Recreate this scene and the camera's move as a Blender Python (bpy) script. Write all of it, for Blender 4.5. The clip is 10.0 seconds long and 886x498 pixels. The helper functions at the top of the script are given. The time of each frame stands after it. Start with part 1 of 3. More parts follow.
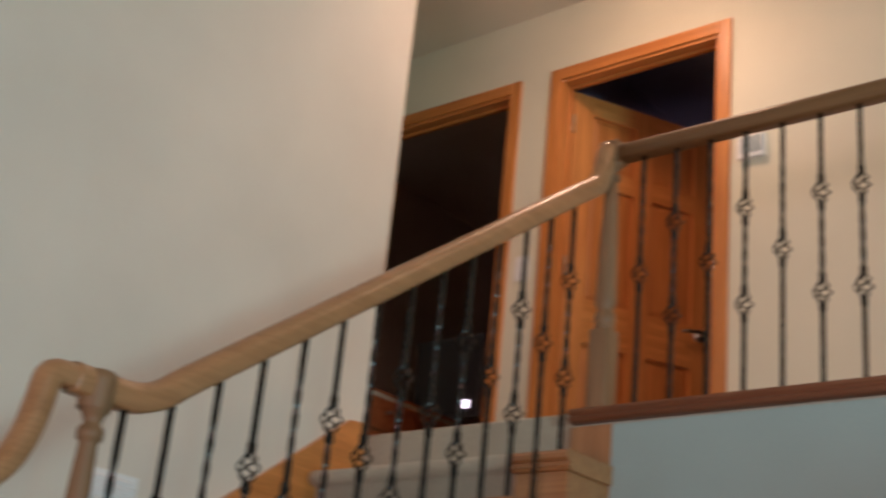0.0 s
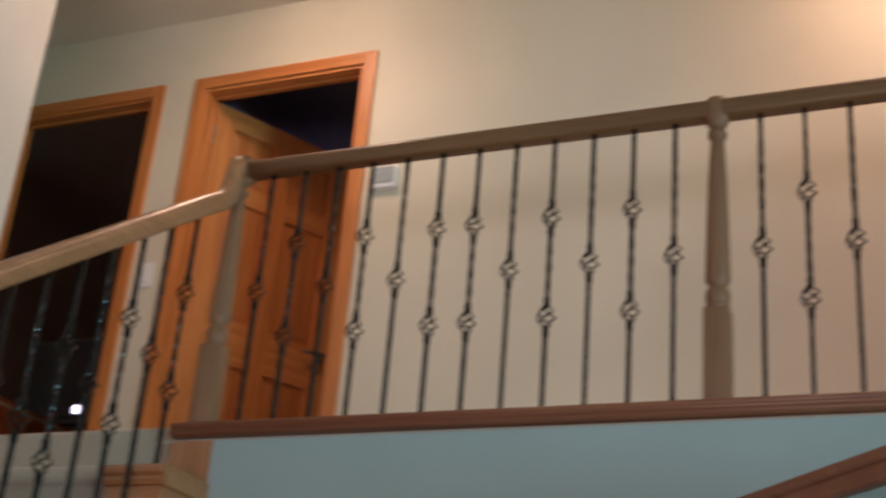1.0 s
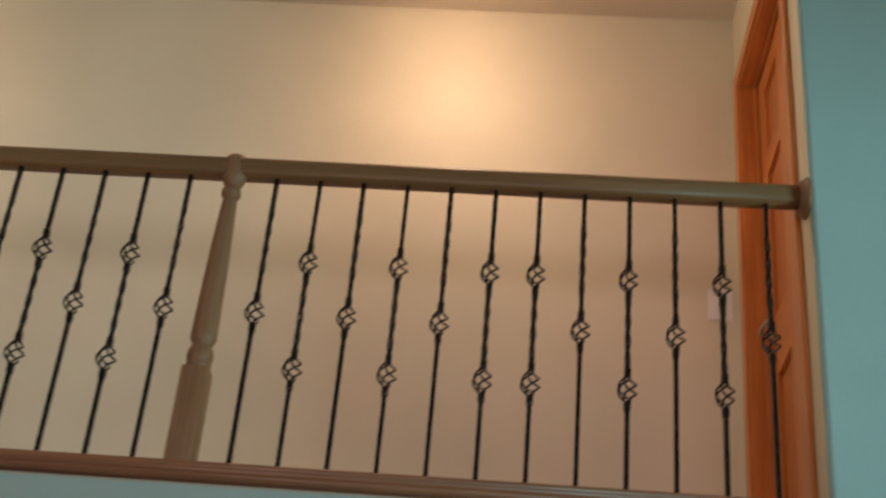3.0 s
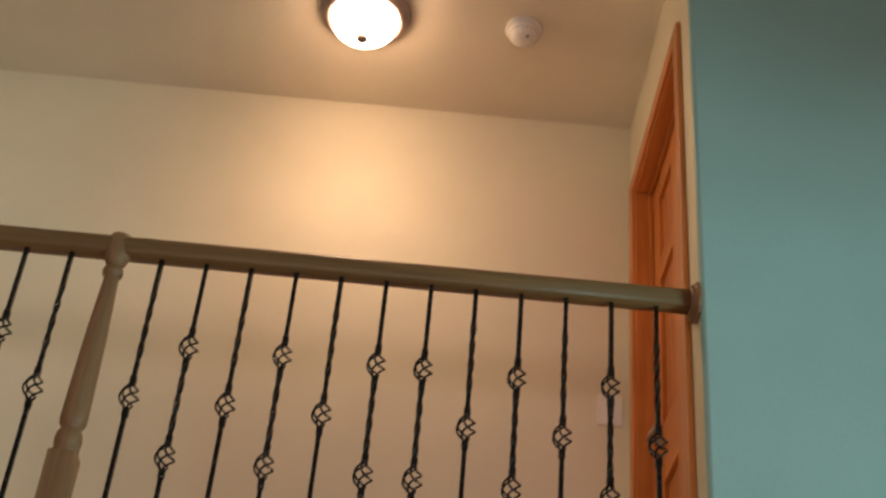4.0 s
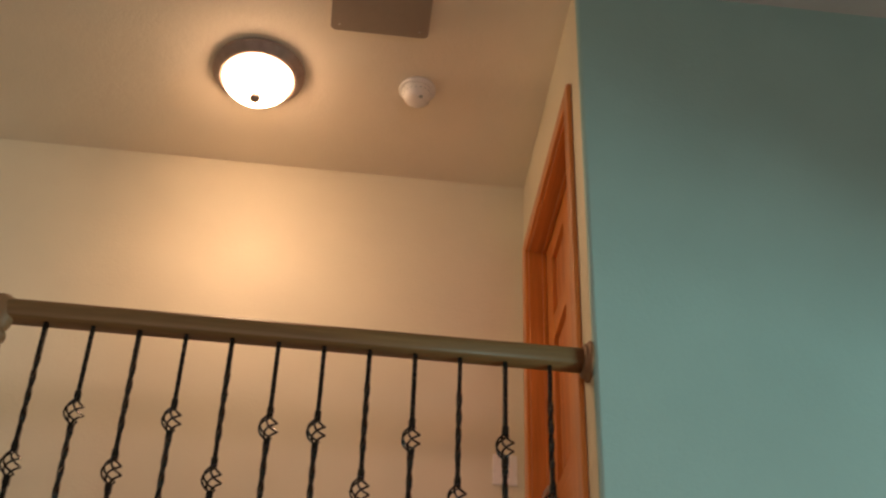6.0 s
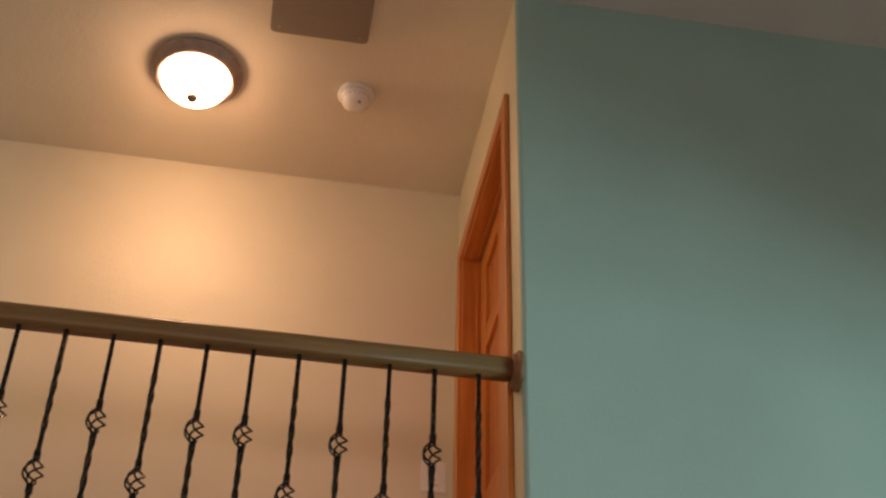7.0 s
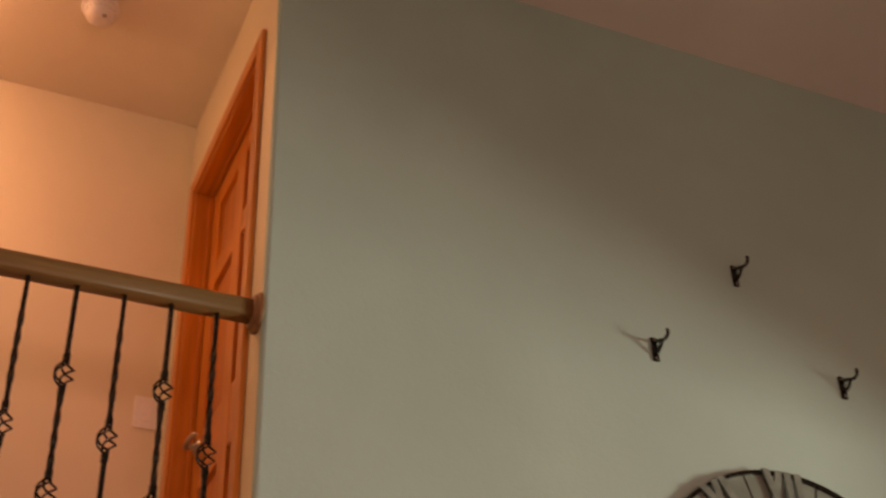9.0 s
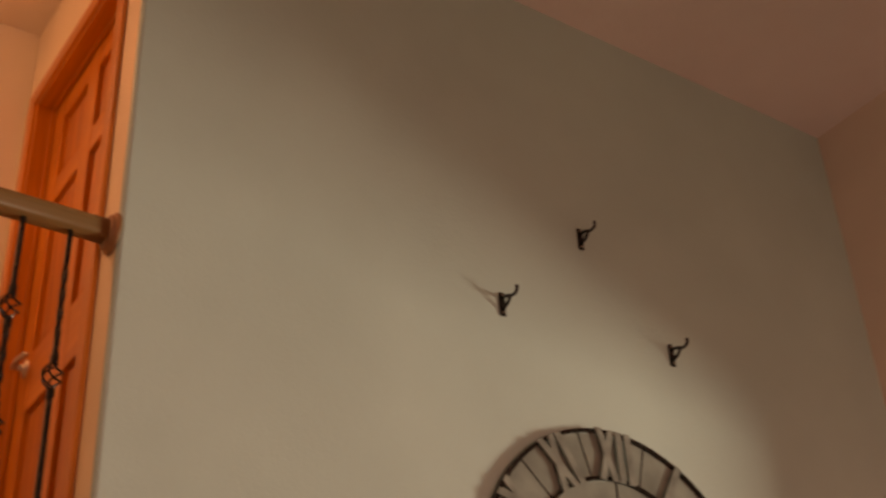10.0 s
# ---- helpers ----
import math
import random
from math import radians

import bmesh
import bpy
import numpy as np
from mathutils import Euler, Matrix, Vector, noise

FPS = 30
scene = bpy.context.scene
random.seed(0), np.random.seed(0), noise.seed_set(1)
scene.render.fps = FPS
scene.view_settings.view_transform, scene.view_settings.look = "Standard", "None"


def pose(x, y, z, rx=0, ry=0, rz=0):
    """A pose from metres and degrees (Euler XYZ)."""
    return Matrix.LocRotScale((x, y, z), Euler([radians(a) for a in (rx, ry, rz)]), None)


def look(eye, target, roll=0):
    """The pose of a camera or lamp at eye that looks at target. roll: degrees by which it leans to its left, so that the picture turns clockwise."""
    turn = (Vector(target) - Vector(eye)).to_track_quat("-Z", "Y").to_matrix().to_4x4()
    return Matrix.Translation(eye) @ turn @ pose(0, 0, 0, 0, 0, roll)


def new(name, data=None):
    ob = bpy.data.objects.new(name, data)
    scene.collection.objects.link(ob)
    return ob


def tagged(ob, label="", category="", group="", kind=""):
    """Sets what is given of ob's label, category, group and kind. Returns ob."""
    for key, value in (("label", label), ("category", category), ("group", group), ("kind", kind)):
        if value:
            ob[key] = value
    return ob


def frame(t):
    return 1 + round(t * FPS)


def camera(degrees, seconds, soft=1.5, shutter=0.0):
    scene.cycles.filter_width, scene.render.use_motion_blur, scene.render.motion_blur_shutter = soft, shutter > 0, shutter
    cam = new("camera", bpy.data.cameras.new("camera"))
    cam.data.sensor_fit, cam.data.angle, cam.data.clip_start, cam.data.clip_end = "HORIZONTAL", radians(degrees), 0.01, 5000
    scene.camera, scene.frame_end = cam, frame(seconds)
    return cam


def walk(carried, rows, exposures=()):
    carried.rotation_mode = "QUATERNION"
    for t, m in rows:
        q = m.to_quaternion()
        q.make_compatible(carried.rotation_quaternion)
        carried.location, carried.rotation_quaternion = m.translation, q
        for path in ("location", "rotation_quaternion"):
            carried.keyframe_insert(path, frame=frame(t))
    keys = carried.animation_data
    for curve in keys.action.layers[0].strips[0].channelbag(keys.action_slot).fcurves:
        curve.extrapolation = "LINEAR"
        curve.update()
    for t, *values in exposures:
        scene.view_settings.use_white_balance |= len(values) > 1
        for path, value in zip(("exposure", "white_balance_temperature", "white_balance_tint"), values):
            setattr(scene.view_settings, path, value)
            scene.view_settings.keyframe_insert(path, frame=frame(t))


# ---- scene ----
cam = camera(37.3, 10.0, 2.3, 0.5)
PATH = [
    (0, (0.618, -3.297, 1.702), (-0.609, -1.902, 2.442), 5.9),
    (0.5, (0.65, -3.266, 1.701), (-0.359, -1.723, 2.476), 5.6),
    (1, (0.69, -3.255, 1.72), (-0.081, -1.595, 2.528), 5.1),
    (1.5, (0.712, -3.256, 1.726), (0.165, -1.527, 2.569), 3.7),
    (2, (0.737, -3.238, 1.73), (0.337, -1.488, 2.612), 1.9),
    (2.5, (0.75, -3.171, 1.728), (0.495, -1.414, 2.649), 2.2),
    (3, (0.843, -3.03, 1.703), (0.702, -1.299, 2.694), 5.4),
    (4.3, (0.872, -2.951, 1.716), (0.897, -1.326, 2.882), 4.5),
    (4.5, (0.869, -2.949, 1.721), (0.905, -1.334, 2.899), 3.9),
    (5, (0.864, -2.947, 1.723), (0.921, -1.35, 2.924), 3.0),
    (5.5, (0.867, -2.937, 1.719), (0.966, -1.35, 2.932), 2.4),
    (7, (0.899, -2.951, 1.722), (1.135, -1.391, 2.949), 1.5),
    (7.5, (0.898, -2.947, 1.717), (1.182, -1.394, 2.944), 1.2),
    (8, (0.91, -2.92, 1.725), (1.282, -1.376, 2.941), 0.3),
    (8.5, (0.883, -2.9, 1.739), (1.412, -1.382, 2.929), -1.1),
    (9, (0.761, -2.875, 1.75), (1.456, -1.4, 2.908), -2.4),
    (9.5, (0.655, -2.832, 1.76), (1.501, -1.396, 2.865), -3.4),
    (10, (0.608, -2.763, 1.749), (1.594, -1.401, 2.832), -3.3),
]
EXPOSURES = [
    (0.0, 0.93, 6450, 41),
    (1.0, 0.80, 5950, 36),
    (2.0, 0.67, 5850, 28),
    (3.0, 0.64, 6350, 29),
    (5.5, 0.56, 7100, 32),
    (7.5, 0.46, 7900, 46),
    (8.5, 0.51, 9800, 65),
    (10.0, 0.56, 16000, 92),
]
walk(cam, [(t, look(eye, target, roll)) for t, eye, target, roll in PATH], EXPOSURES)


# ---- world and lights ----
world = bpy.data.worlds.new("night")
world.use_nodes = True
world.node_tree.nodes["Background"].inputs[0].default_value = (0.02, 0.03, 0.05, 1)
world.node_tree.nodes["Background"].inputs[1].default_value = 0.3
scene.world = world

FLOOR2, CEIL, BACK, RIGHT, FACE = 2.785, 5.134, 1.035, 1.565, -0.04
LEFT, EAST, SOUTH, STAIR_X = -2.555, 4.60, -6.2, -1.573

# added cool lamp outside the east wall; no source is visible there
lamp_data = bpy.data.lights.new("unseen_east_light", "AREA")
lamp_data.shape, lamp_data.size, lamp_data.size_y = "RECTANGLE", 1.8, 1.5
lamp_data.energy, lamp_data.color = 205, (0.44, 1.0, 0.93)
unseen_east_light = new("unseen_east_light", lamp_data)
unseen_east_light.matrix_world = look((9.0, -4.5, 2.03), (2.6, -0.5, 3.0))
# added fill lamp beyond the south wall, out of view
lamp_data = bpy.data.lights.new("unseen_south_light", "AREA")
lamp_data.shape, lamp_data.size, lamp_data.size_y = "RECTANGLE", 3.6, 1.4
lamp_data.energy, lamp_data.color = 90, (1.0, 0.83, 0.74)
unseen_south_light = new("unseen_south_light", lamp_data)
unseen_south_light.matrix_world = look((1.5, SOUTH - 2.2, 1.1), (1.5, 0.0, 1.6))
# a spot added below each of the two hall lamps evens out their light
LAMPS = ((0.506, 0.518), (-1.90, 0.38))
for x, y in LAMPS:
    lamp_data = bpy.data.lights.new("dome_fill_spot", "SPOT")
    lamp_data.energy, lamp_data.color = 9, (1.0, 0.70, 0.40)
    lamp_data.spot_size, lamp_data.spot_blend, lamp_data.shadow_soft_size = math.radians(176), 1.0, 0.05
    new("dome_fill_spot", lamp_data).matrix_world = pose(x, y, CEIL - 0.20)


# ---- materials ----
def nodes_of(name):
    m = bpy.data.materials.new(name)
    m.use_nodes = True
    nt = m.node_tree
    return m, nt, nt.nodes["Principled BSDF"]


def add(nt, kind, **values):
    n = nt.nodes.new(kind)
    for k, v in values.items():
        n.inputs[k].default_value = v
    return n


def coords(nt, scale=(1, 1, 1)):
    tc = nt.nodes.new("ShaderNodeTexCoord")
    mp = nt.nodes.new("ShaderNodeMapping")
    mp.inputs["Scale"].default_value = scale
    nt.links.new(tc.outputs["Object"], mp.inputs["Vector"])
    return mp.outputs["Vector"]


def ramp(nt, fac, stops):
    r = nt.nodes.new("ShaderNodeValToRGB")
    e = r.color_ramp.elements
    e[0].position, e[0].color = stops[0][0], (*stops[0][1], 1)
    e[1].position, e[1].color = stops[-1][0], (*stops[-1][1], 1)
    for p, c in stops[1:-1]:
        x = e.new(p)
        x.color = (*c, 1)
    nt.links.new(fac, r.inputs["Fac"])
    return r.outputs["Color"]


def bump(nt, height, bsdf, strength, distance):
    b = add(nt, "ShaderNodeBump", Strength=strength, Distance=distance)
    nt.links.new(height, b.inputs["Height"])
    nt.links.new(b.outputs["Normal"], bsdf.inputs["Normal"])


def shade(c, f):
    return tuple(min(1, v * f) for v in c)


def paint(name, colour, rough=0.55, texture=0.25):
    """Rolled wall paint on textured drywall."""
    m, nt, b = nodes_of(name)
    v = coords(nt)
    big = add(nt, "ShaderNodeTexNoise", Scale=1.7, Detail=3)
    fine = add(nt, "ShaderNodeTexNoise", Scale=110, Detail=4)
    lumps = add(nt, "ShaderNodeTexNoise", Scale=28, Detail=2)
    for n in (big, fine, lumps):
        nt.links.new(v, n.inputs["Vector"])
    nt.links.new(ramp(nt, big.outputs["Fac"], [(0.1, shade(colour, 0.88)), (0.9, shade(colour, 1.10))]), b.inputs["Base Color"])
    mix = add(nt, "ShaderNodeMath", Value=0.0)
    mix.operation = "ADD"
    nt.links.new(fine.outputs["Fac"], mix.inputs[0])
    nt.links.new(lumps.outputs["Fac"], mix.inputs[1])
    bump(nt, mix.outputs[0], b, texture, 0.004)
    b.inputs["Roughness"].default_value = rough
    b.inputs["Specular IOR Level"].default_value = 0.3
    return m


def wood(name, light, dark, axis, rough=0.35, coat=0.25):
    """Varnished wood with grain along one axis."""
    m, nt, b = nodes_of(name)
    s = [16, 16, 16]
    s[axis] = 0.9
    v = coords(nt, tuple(s))
    info = nt.nodes.new("ShaderNodeObjectInfo")
    shift = nt.nodes.new("ShaderNodeVectorMath")
    shift.operation = "ADD"
    mul = add(nt, "ShaderNodeMath")
    mul.operation = "MULTIPLY"
    mul.inputs[1].default_value = 37.0
    nt.links.new(info.outputs["Random"], mul.inputs[0])
    nt.links.new(v, shift.inputs[0])
    nt.links.new(mul.outputs[0], shift.inputs[1])
    grain = add(nt, "ShaderNodeTexNoise", Scale=1.6, Detail=5, Distortion=0.6)
    fine = add(nt, "ShaderNodeTexNoise", Scale=9.0, Detail=3)
    nt.links.new(shift.outputs[0], grain.inputs["Vector"])
    nt.links.new(shift.outputs[0], fine.inputs["Vector"])
    mid = tuple((p + q) / 2 for p, q in zip(light, dark))
    col = ramp(nt, grain.outputs["Fac"], [(0.32, dark), (0.5, mid), (0.66, light)])
    over = nt.nodes.new("ShaderNodeMixRGB")
    over.blend_type = "MULTIPLY"
    over.inputs[0].default_value = 0.35
    nt.links.new(col, over.inputs[1])
    nt.links.new(ramp(nt, fine.outputs["Fac"], [(0.35, (0.7, 0.66, 0.62)), (0.6, (1, 1, 1))]), over.inputs[2])
    nt.links.new(over.outputs[0], b.inputs["Base Color"])
    bump(nt, fine.outputs["Fac"], b, 0.08, 0.002)
    b.inputs["Roughness"].default_value = rough
    b.inputs["Coat Weight"].default_value = coat
    b.inputs["Coat Roughness"].default_value = 0.2
    return m


def plain(name, colour, rough=0.4, metal=0.0, vary=0.08, scale=40, relief=0.05):
    m, nt, b = nodes_of(name)
    v = coords(nt)
    n = add(nt, "ShaderNodeTexNoise", Scale=scale, Detail=4)
    nt.links.new(v, n.inputs["Vector"])
    nt.links.new(ramp(nt, n.outputs["Fac"], [(0.3, shade(colour, 1 - vary)), (0.7, shade(colour, 1 + vary))]), b.inputs["Base Color"])
    nt.links.new(ramp(nt, n.outputs["Fac"], [(0.3, (rough * 0.85,) * 3), (0.7, (min(1, rough * 1.15),) * 3)]), b.inputs["Roughness"])
    bump(nt, n.outputs["Fac"], b, relief, 0.002)
    b.inputs["Metallic"].default_value = metal
    return m


def carpet_material():
    m, nt, b = nodes_of("beige_carpet")
    v = coords(nt)
    tuft = add(nt, "ShaderNodeTexNoise", Scale=260, Detail=3)
    wear = add(nt, "ShaderNodeTexNoise", Scale=7, Detail=3)
    for n in (tuft, wear):
        nt.links.new(v, n.inputs["Vector"])
    mix = nt.nodes.new("ShaderNodeMixRGB")
    mix.blend_type = "MULTIPLY"
    mix.inputs[0].default_value = 0.6
    nt.links.new(ramp(nt, tuft.outputs["Fac"], [(0.3, (0.46, 0.39, 0.29)), (0.7, (0.66, 0.575, 0.44))]), mix.inputs[1])
    nt.links.new(ramp(nt, wear.outputs["Fac"], [(0.3, (0.8, 0.8, 0.8)), (0.7, (1, 1, 1))]), mix.inputs[2])
    nt.links.new(mix.outputs[0], b.inputs["Base Color"])
    bump(nt, tuft.outputs["Fac"], b, 0.8, 0.006)
    b.inputs["Roughness"].default_value = 0.95
    b.inputs["Sheen Weight"].default_value = 0.3
    return m


def glow(name, colour, strength):
    m, nt, b = nodes_of(name)
    b.inputs["Base Color"].default_value = (0.9, 0.88, 0.84, 1)
    b.inputs["Roughness"].default_value = 0.35
    b.inputs["Emission Color"].default_value = (*colour, 1)
    b.inputs["Emission Strength"].default_value = strength
    return m


HALL = paint("warm_beige_paint", (0.80, 0.745, 0.58))
ROOM_WARM = paint("tan_paint", (0.68, 0.60, 0.53))
# a greyer, darker sage for the walls below the balcony and stairs
ROOM_GREY = paint("grey_sage_tone", (0.39, 0.505, 0.475))
ROOM = paint("pale_sage_paint", (0.355, 0.605, 0.583))
ROOM_LEFT = paint("pale_grey_beige_paint", (0.79, 0.715, 0.61))
CEILP = paint("ceiling_paint", (0.84, 0.765, 0.63), 0.7, 0.35)
# same ceiling as the hall's; the tall room's cooler light is in the colour
CEIL_COOL = paint("cooler_ceiling_tone", (0.80, 0.77, 0.77), 0.7, 0.35)
WHITE = plain("white_plastic", (0.90, 0.89, 0.87), 0.3, 0, 0.02, 60, 0.02)
GREY_PLASTIC = plain("grey_display", (0.40, 0.46, 0.46), 0.25, 0, 0.06)
FIR_Z = wood("orange_fir_upright", (0.77, 0.29, 0.075), (0.58, 0.19, 0.042), 2)
FIR_X = wood("orange_fir_across", (0.77, 0.29, 0.075), (0.58, 0.19, 0.042), 0)
FIR_Y = wood("orange_fir_deep", (0.77, 0.29, 0.075), (0.58, 0.19, 0.042), 1)
FIR_PANEL = wood("red_fir_panel", (0.68, 0.23, 0.055), (0.49, 0.15, 0.032), 2)
# fir on the room side, its shade put in as a darker red-brown
EDGE_X_SHADED = wood("shaded_fir_edge", (0.36, 0.145, 0.068), (0.26, 0.095, 0.042), 0, 0.45, 0.1)
# one oak: the balcony rail is backlit, so its shade goes into the colour
OAK_X_SHADED = wood("oak_rail_across_shaded", (0.27, 0.135, 0.05), (0.19, 0.09, 0.032), 0, 0.50, 0.05)
# same oak, lighter colour for the lamplight on the sloping rail
OAK_Y_LIT = wood("oak_rail_sloping_lit", (0.52, 0.245, 0.105), (0.42, 0.19, 0.078), 1, 0.38, 0.15)
# same oak again, with the shade on the posts darkened into it
OAK_Z_SHADED = wood("oak_post_shaded", (0.34, 0.175, 0.082), (0.245, 0.122, 0.055), 2, 0.54, 0.0)
RED_WOOD = wood("red_brown_wood", (0.60, 0.16, 0.055), (0.42, 0.095, 0.03), 0)
STAIR_X_WOOD = wood("brown_stair_wood_across", (0.52, 0.225, 0.085), (0.39, 0.15, 0.052), 0)
STAIR_Z_WOOD = wood("brown_stair_wood_upright", (0.50, 0.215, 0.082), (0.37, 0.145, 0.05), 2)
IRON = plain("black_wrought_iron", (0.012, 0.009, 0.007), 0.26, 0.0, 0.3, 90, 0.3)
IRON.node_tree.nodes["Principled BSDF"].inputs["Specular IOR Level"].default_value = 0.32
BRONZE = plain("oil_rubbed_bronze", (0.36, 0.275, 0.24), 0.45, 0.3, 0.15, 30)
NICKEL = plain("brushed_nickel", (0.52, 0.46, 0.40), 0.3, 1.0, 0.06)
ZINC = plain("galvanised_metal", (0.23, 0.30, 0.28), 0.40, 0.35, 0.30, 14)
GREY_PANEL = plain("grey_brown_panel", (0.30, 0.24, 0.19), 0.6, 0, 0.04)
CARPET = carpet_material()
DOME = glow("glowing_frosted_glass", (1.0, 0.70, 0.40), 18.5)
NIGHT = plain("brown_room_paint", (0.56, 0.45, 0.40), 0.8, 0, 0.06, 3)
NIGHT_BLUE = plain("blue_room_paint", (0.30, 0.30, 0.46), 0.8, 0, 0.06, 3)
SCREEN = plain("dark_grey_lacquer", (0.20, 0.19, 0.20), 0.30, 0, 0.05)
PALE_EDGE = wood("pale_wood_edge", (0.70, 0.58, 0.46), (0.58, 0.46, 0.35), 1)
GLASS_DARK = plain("black_screen_glass", (0.15, 0.14, 0.15), 0.18, 0, 0.04, 6, 0.0)
# glows in place of a reflection on the television screen
GLINT = glow("glint_glow", (0.93, 0.95, 1.0), 1.2)
FLOORBOARD = wood("lower_floor_oak", (0.42, 0.27, 0.14), (0.30, 0.18, 0.09), 0)
MIRROR = plain("pale_brushed_metal", (0.22, 0.30, 0.275), 0.42, 0.25, 0.30, 7, 0.02)


# ---- building helpers ----
def mesh_of(name, bm):
    bmesh.ops.recalc_face_normals(bm, faces=bm.faces)
    me = bpy.data.meshes.new(name)
    bm.to_mesh(me)
    bm.free()
    return me


def part(name, bm, material, parent=None, label="", smooth=False):
    me = mesh_of(name, bm) if isinstance(bm, bmesh.types.BMesh) else bm
    if not me.materials:
        me.materials.append(material)
    if smooth:
        for p in me.polygons:
            p.use_smooth = True
    ob = new(name, me)
    ob.parent = parent
    if label:
        tagged(ob, label)
    return ob


def thing(name, at, label, category, group="", kind=""):
    e = new(name)
    e.location = at
    e.empty_display_size = 0.1
    tagged(e, label, category, group, kind)
    bpy.context.view_layer.update()
    return e


def under(ob, parent):
    """Hang ob, built in world coordinates, under parent."""
    ob.parent = parent
    ob.matrix_parent_inverse = parent.matrix_world.inverted()
    return ob


def world_part(name, bm, material, parent, label="", smooth=False):
    return under(part(name, bm, material, None, label, smooth), parent)


def box(lo, hi, bevel=0.0, bm=None, segments=2):
    b = bmesh.new()
    r = bmesh.ops.create_cube(b, size=1)
    for v in r["verts"]:
        v.co = Vector([(l + h) / 2 + c * (h - l) for l, h, c in zip(lo, hi, v.co)])
    if bevel:
        bmesh.ops.bevel(b, geom=list(b.edges), offset=bevel, segments=segments, profile=0.6, affect="EDGES")
    if bm is None:
        return b
    return join(bm, b)


def join(bm, other, m=None):
    if m is not None:
        other.transform(m)
    me = bpy.data.meshes.new("tmp")
    other.to_mesh(me)
    other.free()
    bm.from_mesh(me)
    bpy.data.meshes.remove(me)
    return bm


def lathe(rings, steps=32, centre=(0, 0, 0), bm=None):
    """Rings of (radius, z) turned round z."""
    b = bm or bmesh.new()
    rows = []
    for r, z in rings:
        if r <= 1e-6:
            rows.append([b.verts.new((centre[0], centre[1], centre[2] + z))])
        else:
            rows.append([b.verts.new((centre[0] + r * math.cos(2 * math.pi * i / steps), centre[1] + r * math.sin(2 * math.pi * i / steps), centre[2] + z)) for i in range(steps)])
    for p, q in zip(rows, rows[1:]):
        for i in range(steps):
            j = (i + 1) % steps
            if len(p) == 1 and len(q) == 1:
                continue
            if len(p) == 1:
                b.faces.new((p[0], q[i], q[j]))
            elif len(q) == 1:
                b.faces.new((p[i], p[j], q[0]))
            else:
                b.faces.new((p[i], p[j], q[j], q[i]))
    return b


def sweep(path, profile, side, bm=None, caps=True):
    """A profile of (across, up) swept along a path whose across direction is always side."""
    b = bm or bmesh.new()
    pts = [Vector(p) for p in path]
    side = Vector(side).normalized()
    rows = []
    for i, p in enumerate(pts):
        d = (pts[min(i + 1, len(pts) - 1)] - pts[max(i - 1, 0)]).normalized()
        up = d.cross(side).normalized()
        a = (pts[i] - pts[i - 1]).normalized() if i else d
        stretch = 1 / max(0.5, abs(a.dot(d)))
        rows.append([b.verts.new(p + side * u + up * (w * stretch)) for u, w in profile])
    n = len(profile)
    for p, q in zip(rows, rows[1:]):
        for i in range(n):
            b.faces.new((p[i], p[(i + 1) % n], q[(i + 1) % n], q[i]))
    if caps:
        b.faces.new(rows[0])
        b.faces.new(rows[-1])
    return b


def tube(path, radius, steps=6, bm=None, closed=False):
    """A round wire through the points; radius may be one number or one for each point."""
    b = bm or bmesh.new()
    pts = [Vector(p) for p in path]
    n = len(pts)
    rows = []
    ref = Vector((0.31, 0.17, 0.93)).normalized()
    for i, p in enumerate(pts):
        d = (pts[(i + 1) % n if closed else min(i + 1, n - 1)] - pts[i - 1 if closed or i else 0]).normalized()
        u = d.cross(ref)
        if u.length < 0.05:
            u = d.cross(Vector((1, 0, 0)))
        u.normalize()
        w = d.cross(u)
        r = radius if isinstance(radius, (int, float)) else radius[i]
        rows.append([b.verts.new(p + u * (r * math.cos(2 * math.pi * k / steps)) + w * (r * math.sin(2 * math.pi * k / steps))) for k in range(steps)])
    for i in range(n if closed else n - 1):
        p, q = rows[i], rows[(i + 1) % n]
        for k in range(steps):
            b.faces.new((p[k], p[(k + 1) % steps], q[(k + 1) % steps], q[k]))
    if not closed:
        b.faces.new(rows[0])
        b.faces.new(rows[-1])
    return b


def structure(name, bm, material, label, category, smooth=False):
    ob = part(name, bm, material, None, "", smooth)
    return tagged(ob, label, category, kind="structure")


def wall_with_holes(axis, at, thick, span, zspan, holes):
    """Boxes round rectangular holes (a0, a1, z0, z1). axis 0: the wall runs along x with its face at y=at; axis 1: along y at x=at."""
    b = bmesh.new()
    cuts = sorted(holes)

    def piece(a0, a1, z0, z1):
        if a1 - a0 < 1e-4 or z1 - z0 < 1e-4:
            return
        t0, t1 = sorted((at, at + thick))
        if axis == 0:
            box((a0, t0, z0), (a1, t1, z1), bm=b)
        else:
            box((t0, a0, z0), (t1, a1, z1), bm=b)

    x = span[0]
    for a0, a1, z0, z1 in cuts:
        piece(x, a0, *zspan)
        piece(a0, a1, zspan[0], z0)
        piece(a0, a1, z1, zspan[1])
        x = a1
    piece(x, span[1], *zspan)
    return b


# ---- the large structure ----
structure("floor", box((-4.6, SOUTH, -0.12), (EAST + 3.5, 3.8, 0)), FLOORBOARD, "oak floorboards of the lower storey", "floor")
structure("ceiling_tall_room", box((LEFT - 0.12, SOUTH - 0.15, CEIL), (EAST + 0.15, FACE, CEIL + 0.12)), CEIL_COOL, "painted ceiling of the tall room in a cooler tone", "ceiling")
